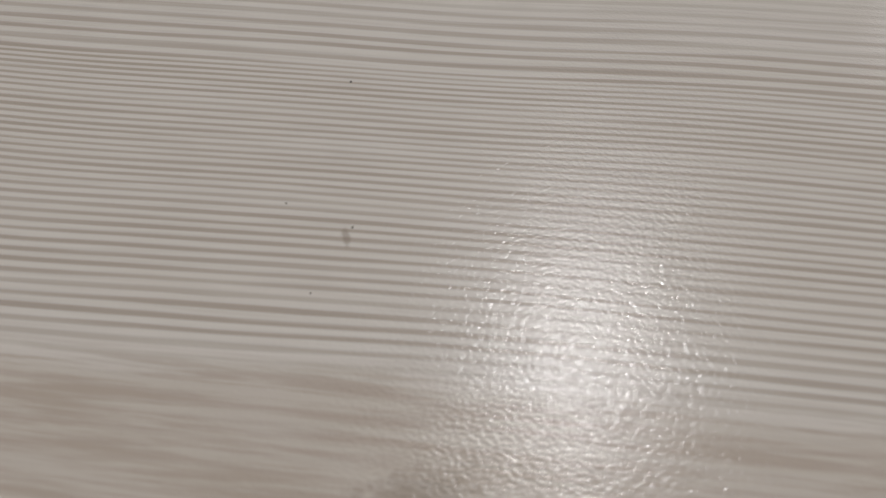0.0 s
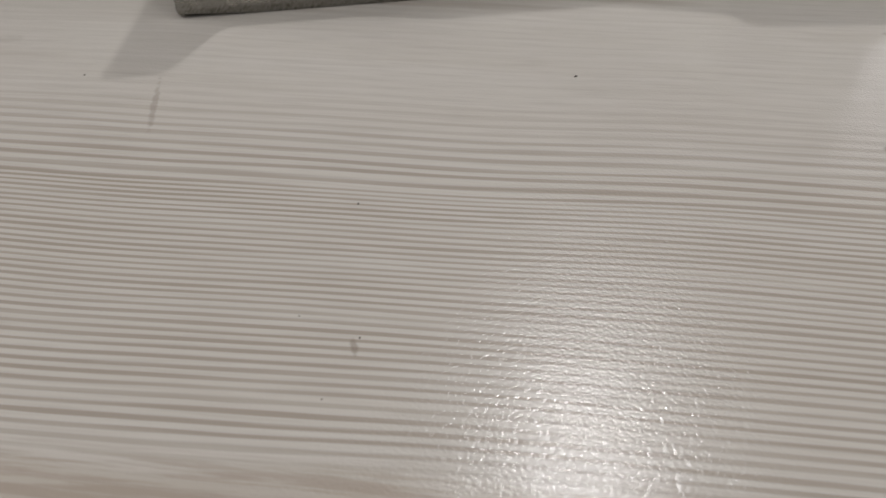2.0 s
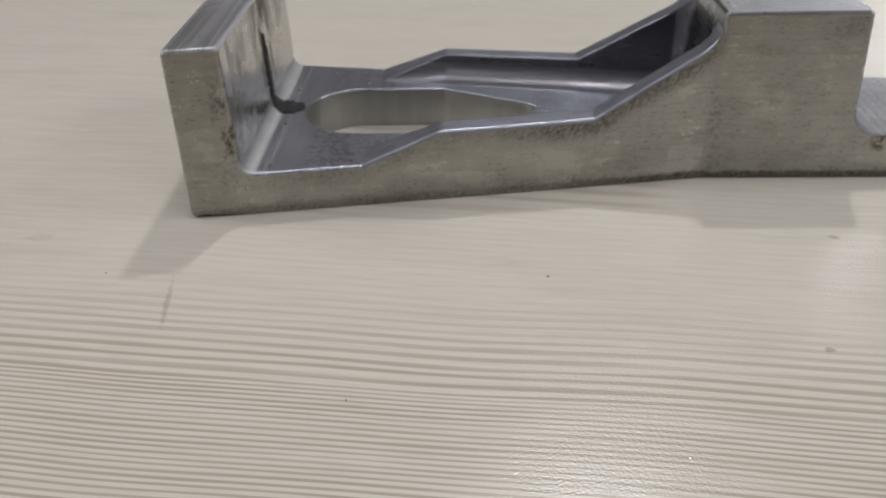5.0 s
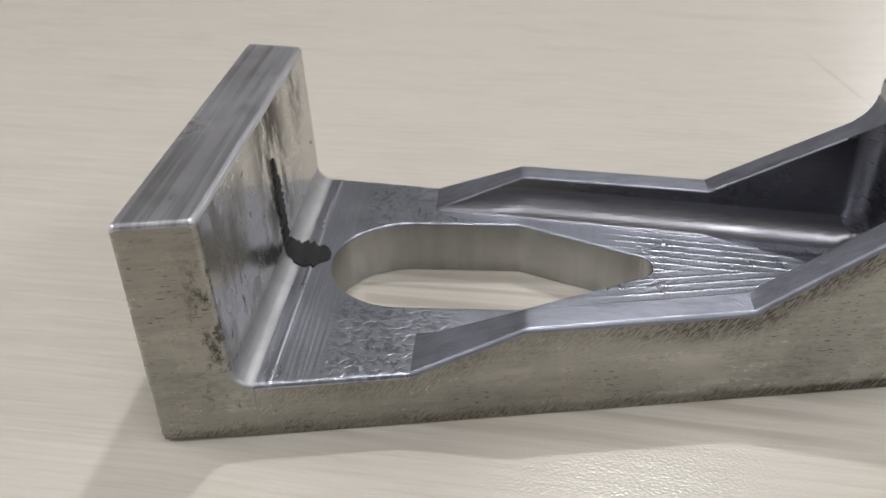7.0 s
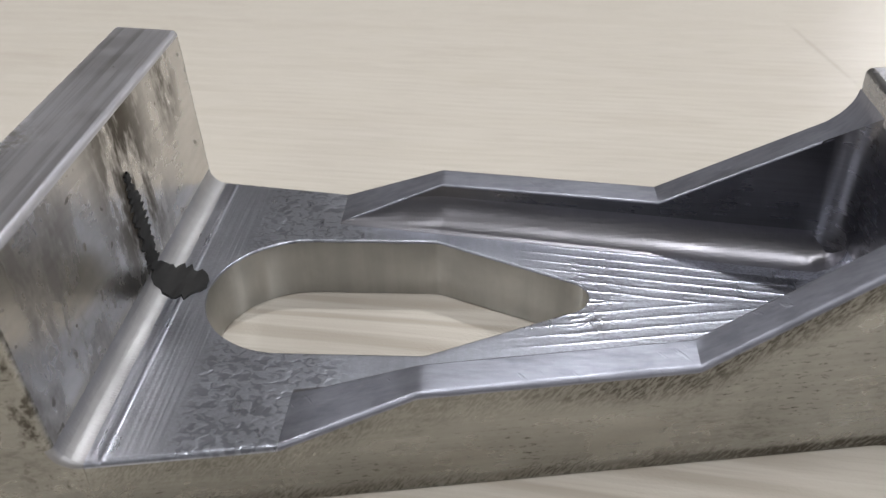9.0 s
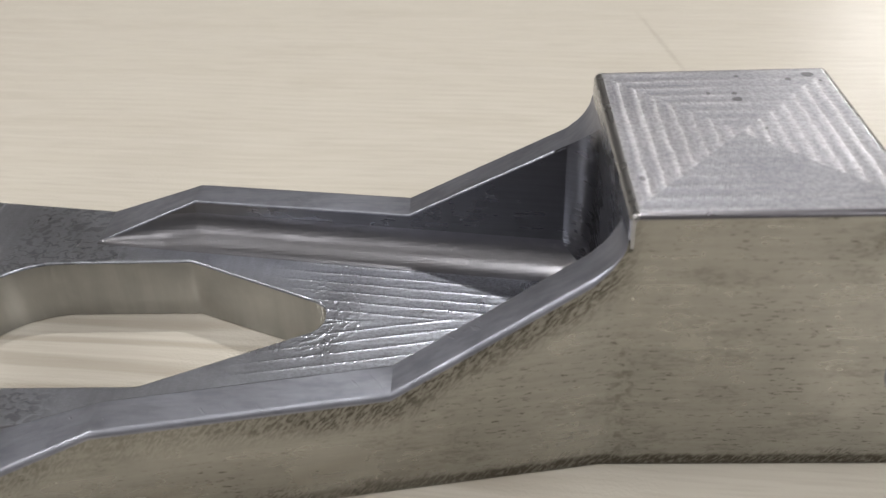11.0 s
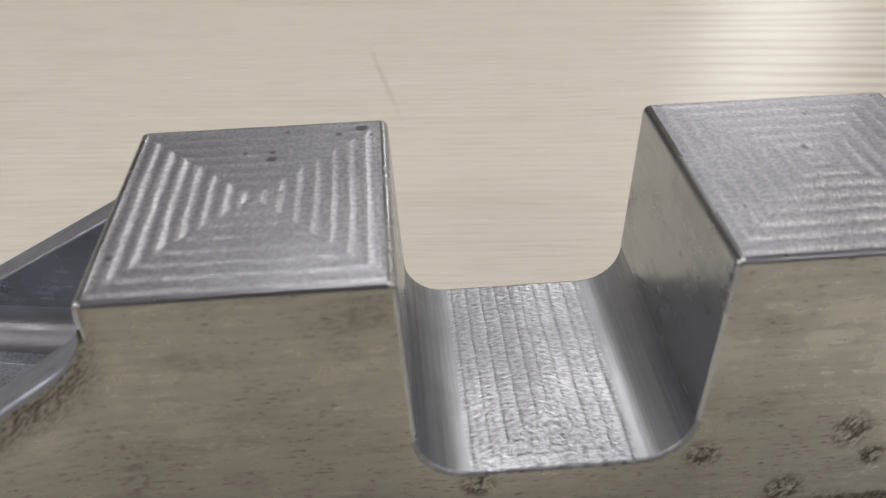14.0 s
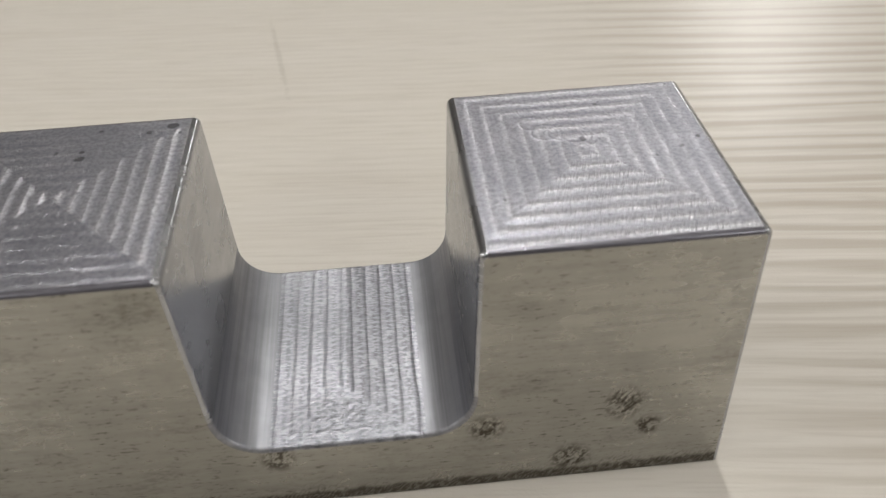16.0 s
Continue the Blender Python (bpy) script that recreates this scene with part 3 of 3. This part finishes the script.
# end wall with the corner radius to the arm floor
RO, RI = 0.0013, 0.0006          # rounding of the arm's outer and inner edges
line = [(XW0 + 0.0024, ZB), (XW0 + 0.0010, ZB + 0.0004), (XW0 + 0.0003, ZB + 0.0011), (XW0, ZB + 0.0024)]
line += arc(XW0 + RTOP, ZW - RTOP, RTOP, 180, 90, 5) + arc(XWT - RTOP, ZW - RTOP, RTOP, 90, 3, 5) + arc(XW1 + RFW, ZF + RFW, RFW, 180, 270, 10)
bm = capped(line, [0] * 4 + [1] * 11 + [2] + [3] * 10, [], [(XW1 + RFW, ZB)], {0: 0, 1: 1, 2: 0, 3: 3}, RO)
finish(part("end_wall", bm, (SIDE, WALLTOP_LIT, WALLFACE, CORNER), bracket, "thick upright end wall with brushed top and smoky rubs"))

# arm: rail height along x
XR1, XR2, XR3, XRE = -0.1262, -0.0985, -0.0430, -0.0062
ZR, ZR3, ZRE = 0.0272, 0.0277, 0.0495


def rail_z(x):
    if x <= XR1:
        return ZF
    pts = ((XR1, ZF), (XR2, ZR), (XR3, ZR3), (XRE, ZRE))
    for (xa, za), (xb, zb) in zip(pts, pts[1:]):
        if x <= xb:
            return za + (zb - za) * (x - xa) / (xb - xa)
    s = (ZRE - ZR3) / (XRE - XR3)
    t = (x - XRE) / (0 - XRE)
    return ZRE + s * (x - XRE) + 0.0050 * (1 - math.sqrt(max(0.0, 1 - t * t)))


# slot outline: round end, straight sides, taper to a small round nose
SC, SH = 0.0019, 0.0221
SXL, SXT, SXN, RN = -0.1320, -0.0992, -0.0615, 0.0062


def slot_half(x):
    if x < SXL:
        return math.sqrt(max(0.0, SH * SH - (x - SXL) ** 2))
    if x < SXT:
        return SH
    cx = SXN - RN
    d = cx - SXT
    phi = math.atan2(SH, d) - math.asin(RN / math.hypot(d, SH))
    if x < cx + RN * math.sin(phi):
        return SH - math.tan(phi) * (x - SXT)
    return math.sqrt(max(0.0, RN * RN - (x - cx) ** 2))


XFL = XW1 + RFW
xs = [XFL, XR1 - 0.00004, -0.1600, -0.1560] + [SXL - SH * math.cos(radians(a)) for a in range(0, 91, 6)]
xs += [XR1] + [XR1 + (XR2 - XR1) * i / 24 for i in range(1, 25)] + [SXT + i * 0.002 for i in range(1, 16)]
xs += [SXN - RN + RN * math.sin(radians(a)) for a in range(0, 91, 9)] + [XR3, -0.050, -0.055]
xs += [XR3 + (0 - XR3) * i / 16 for i in range(1, 15)] + [XRE, -0.0030, -0.0020, -0.0012, -0.0006, -0.0002, 0.0]
xs = sorted(set(round(x, 5) for x in xs))


def end_z(x):
    """The pocket's radius up to the face of the first block."""
    d = -x
    return ZF if d >= RP else ZF + RP - math.sqrt(max(0.0, RP * RP - (RP - d) ** 2))


QUARTER = [(1 - math.sin(radians(a)), 1 - math.cos(radians(a))) for a in (0, 22.5, 45, 67.5, 90)]


def rail(side):
    bm = bmesh.new()
    rows = []
    for x in [v for v in xs if v >= XR1 - 1e-6]:
        h, zt = half(x), rail_z(x)
        ro = RO * (1.0 if x < -0.005 else 0.35 + 0.65 * -x / 0.005)
        row = [(h, ZB)] + [(h - ro * b, zt - ro * a) for a, b in QUARTER]
        # on the ramp the top is wider and the radius to the floor grows with the height
        e = RP * 0.85 * max(0.0, (XR2 - x) / (XR2 - XR1))
        rise = min(RP, zt - ZF)
        ri = min(RI, 0.25 * (zt - ZF))
        row += [(h - RW - e + ri * a, zt - ri * b) for a, b in QUARTER]
        row += [(h - RW - e, min(zt - ri, ZF + rise))]
        row += [(h - RW - e - (RP - e) * (1 - math.cos(radians(a))), min(zt - ri, max(ZF + rise * (1 - math.sin(radians(a))), end_z(x)))) for a in range(10, 91, 10)]
        rows.append([bm.verts.new((x, side * y, z)) for y, z in row])
    for ra, rb in zip(rows, rows[1:]):
        for i in range(len(ra) - 1):
            q = (ra[i], rb[i], rb[i + 1], ra[i + 1])
            f = bm.faces.new(q if side > 0 else q[::-1])
            flush = all(abs(v.co.z - rail_z(v.co.x)) < 1e-6 for v in q)
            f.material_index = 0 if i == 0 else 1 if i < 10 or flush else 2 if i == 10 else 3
    # a tongue let into the block, just behind its face
    for ya, yb in ((HB - 0.0003, HB - 0.004),):
        t = [bm.verts.new((x, side * y, z)) for x, y, z in ((-0.0002, ya, ZB), (0.004, ya, ZB), (0.004, ya, 0.0585), (-0.0002, ya, 0.0575))]
        bm.faces.new(t if side > 0 else t[::-1]).material_index = 0
    # upright corner radius against the block
    rc = 0.0085
    h = half(-rc) - RW
    col = []
    for a in range(0, 91, 9) if side > 0 else ():
        x, y = -rc + rc * math.sin(radians(a)), h - rc + rc * math.cos(radians(a))
        col.append((bm.verts.new((x, side * y, ZF)), bm.verts.new((x, side * y, rail_z(x) + 0.0001))))
    lips = [bm.verts.new((a1.co.x, side * (half(a1.co.x) - RW + 0.0012), a1.co.z)) for _, a1 in col]
    for i, ((a0, a1), (b0, b1)) in enumerate(zip(col, col[1:])):
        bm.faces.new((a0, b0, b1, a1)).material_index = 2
        bm.faces.new((a1, b1, lips[i + 1], lips[i])).material_index = 1
    bmesh.ops.remove_doubles(bm, verts=bm.verts[:], dist=1e-5)
    return bm


for side in (-1, 1):
    finish(part("rail", rail(side), (SIDE, RAILTOP, INNER_DIM, FILLET_DIM), bracket, "angled side rail with satin top and scuffed outer face"), 30)


ZS = 0.0003   # underside of the arm, relieved a little round the slot


def arm_floor():
    bm = bmesh.new()
    rows = []
    for x in xs:
        free = x < XR1 - 1e-6
        edge = half(x) if free else half(x) - RW - RP
        s = slot_half(x)
        rs = min(0.0007, s * 0.5)
        z = max(ZF, end_z(x))
        ro = RO if free else 0.0002
        lip = [(edge - ro * b, z - (ro * a if free else 0.0)) for a, b in QUARTER]
        rim = [(s + rs * a, z - rs * b) for a, b in QUARTER]
        sides = []
        for sg in (-1, 1):
            inner, outer = SC + sg * (s + rs), sg * (edge - ro)
            ys = [(sg * y, zz) for y, zz in lip] + [(outer + (inner - outer) * i / 5, z) for i in range(1, 5)] + [(SC + sg * y, zz) for y, zz in rim]
            sides.append([bm.verts.new((x, y, zz)) for y, zz in ys] + [bm.verts.new((x, SC + sg * s * 0.93, ZS)), bm.verts.new((x, sg * half(x), ZS)), bm.verts.new((x, sg * half(x), ZB))])
        rows.append((x, s, sides))
    for a, b in zip(rows, rows[1:]):
        for k, sg in ((0, -1), (1, 1)):
            p, q = a[2][k], b[2][k]
            quads = [(i, i + 1, 0) for i in range(13)] + [(14, 15, 1)]
            if a[1] > 1e-7 or b[1] > 1e-7:
                quads.append((13, 14, 1))
            if b[0] <= XR1 + 1e-6:
                quads.append((16, 0, 2))
            for i, j, m in quads:
                f = bm.faces.new((p[i], q[i], q[j], p[j]) if sg < 0 else (p[j], q[j], q[i], p[i]))
                f.material_index = m
    bmesh.ops.remove_doubles(bm, verts=bm.verts[:], dist=1e-6)
    bmesh.ops.dissolve_degenerate(bm, edges=bm.edges[:], dist=1e-7)
    loose = [v for v in bm.verts if not v.link_faces]
    bmesh.ops.delete(bm, geom=loose, context="VERTS")
    return bm


finish(part("arm_floor", arm_floor(), (FLOORM, SLOTWALL, SIDE), bracket, "thin floor of the arm with tapered slot and swirled tool marks"), 24)


def block(xa, xb, top, label, z_left, z_right):
    """A square block; below z_left and z_right its flanks run on into the neighbouring piece."""
    first = xa == B1A
    xl, xr = (xa if first else B2L), (B1L if first else xb)
    line = [(xl, z_left - 0.0015 if first else z_left)] + arc(xa + RTOP, ZT - RTOP, RTOP, 180, 90, 5) + arc(xb - RTOP, ZT - RTOP, RTOP, 90, 0, 5) + [(xr, z_right)]
    kinds = [2] * 6 + [1] + [2] * 6
    if first:
        left, right = [(xa, ZB), (xa, z_left - 0.0015 - RIM)], [(xr - RIM, ZB)]
    else:
        left, right = [(xl + RIM, ZB)], []
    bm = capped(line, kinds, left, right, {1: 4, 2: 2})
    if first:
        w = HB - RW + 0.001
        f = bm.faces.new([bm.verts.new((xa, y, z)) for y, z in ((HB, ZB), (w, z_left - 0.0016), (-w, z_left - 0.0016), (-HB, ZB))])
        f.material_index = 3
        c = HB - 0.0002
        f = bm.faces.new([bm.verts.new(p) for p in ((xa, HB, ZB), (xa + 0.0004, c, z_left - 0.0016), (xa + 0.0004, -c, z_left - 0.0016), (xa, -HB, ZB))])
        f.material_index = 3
    return finish(part("block", bm, (SIDE, top, FACE, INNER_DIM, EDGE_DIM), bracket, label))


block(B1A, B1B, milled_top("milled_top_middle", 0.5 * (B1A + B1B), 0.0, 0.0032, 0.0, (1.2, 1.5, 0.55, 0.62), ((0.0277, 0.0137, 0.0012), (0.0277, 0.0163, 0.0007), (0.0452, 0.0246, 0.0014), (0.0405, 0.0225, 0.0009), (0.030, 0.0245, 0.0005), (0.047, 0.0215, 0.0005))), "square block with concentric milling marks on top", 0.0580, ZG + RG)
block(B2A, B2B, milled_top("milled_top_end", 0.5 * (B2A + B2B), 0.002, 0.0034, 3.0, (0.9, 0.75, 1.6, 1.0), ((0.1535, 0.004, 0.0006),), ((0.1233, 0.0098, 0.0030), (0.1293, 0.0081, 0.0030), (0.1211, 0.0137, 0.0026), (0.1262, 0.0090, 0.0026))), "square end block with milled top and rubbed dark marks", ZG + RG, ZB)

line = arc(B1L + RG, ZG + RG, RG, 180, 270, 12) + arc(B2L - RG, ZG + RG, RG, 270, 360, 12)
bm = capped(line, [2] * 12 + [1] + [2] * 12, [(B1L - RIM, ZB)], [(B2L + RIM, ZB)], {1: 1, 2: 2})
finish(part("saddle", bm, (SIDE, SADDLE, SADDLERAD_DIM), bracket, "low bridge between the blocks with ridged milled floor"))


# ---- black residue on the end wall ----
def residue():
    """A jagged strip down the wall, round the corner radius and out to a blob on the arm floor."""
    rng = random.Random(4)
    path = []
    for i in range(41):
        path.append((XW1 + (XWT - XW1) * 0.64 * (1 - i / 40), 0.0475 - (0.0475 - ZF - RFW) * i / 40, i / 40))
    path += [(x, z, 1.0 + i / 8) for i, (x, z) in enumerate(arc(XW1 + RFW, ZF + RFW, RFW, 180, 270))][1:]
    path += [(XFL + 0.0085 * i / 8, ZF, 2 + i / 8) for i in range(1, 9)]
    bm = bmesh.new()
    rows = []
    for i, (x, z, s) in enumerate(path):
        if s <= 1:
            c, w = 0.0046 + 0.0006 * s, 0.0008 + 0.0018 * min(1, s * 2.5)
        elif s <= 2:
            c, w = 0.0052, 0.0034 + 0.0026 * (s - 1)
        else:
            c, w = 0.0042, 0.0064 * math.sqrt(max(0.02, 1 - (s - 2) ** 2))
        lo, hi = c - w + rng.uniform(-0.0013, 0.0009), c + w + rng.choice((0, 0, 1)) * 0.0012 + rng.uniform(-0.0007, 0.0007)
        ang = 0.0 if s <= 1 else min(1.0, s - 1) * math.pi / 2
        nx, nz = math.cos(ang), math.sin(ang)
        ring = []
        for k, y in enumerate((lo, lo + 0.0003, 0.5 * (lo + hi), hi - 0.0003, hi)):
            up = 0.0 if k in (0, 4) else 0.00035 + rng.uniform(0, 0.00025)
            ring.append(bm.verts.new((x + nx * up, y, z + nz * up)))
        rows.append(ring)
    for a, b in zip(rows, rows[1:]):
        for k in range(4):
            bm.faces.new((a[k], b[k], b[k + 1], a[k + 1]))
    return bm


smooth(part("black_smear", residue(), BLACK, bracket, "matte black jagged smear of residue"), 60)

# ---- specks on the table ----
rng = random.Random(9)
bm = bmesh.new()
SPOTS = [(-0.120, -0.1532, 0.0006), (-0.1157, -0.1966, 0.0005), (-0.0626, -0.0949, 0.0008), (-0.2064, -0.0925, 0.0006), (-0.1289, -0.1905, 0.0004), (-0.1215, -0.2123, 0.0004)]
for sx, sy, r in SPOTS:
    bmesh.ops.create_icosphere(bm, subdivisions=1, radius=r * 0.7, matrix=Matrix.LocRotScale((sx, sy, r * 0.25), Euler((0, 0, rng.uniform(0, 3))), (1.0, 0.65, 0.4)))
specks = part("dust_specks", bm, SPECK, None)
tagged(specks, "tiny dark specks of dirt scattered on the table", "dirt", "", "stuff")
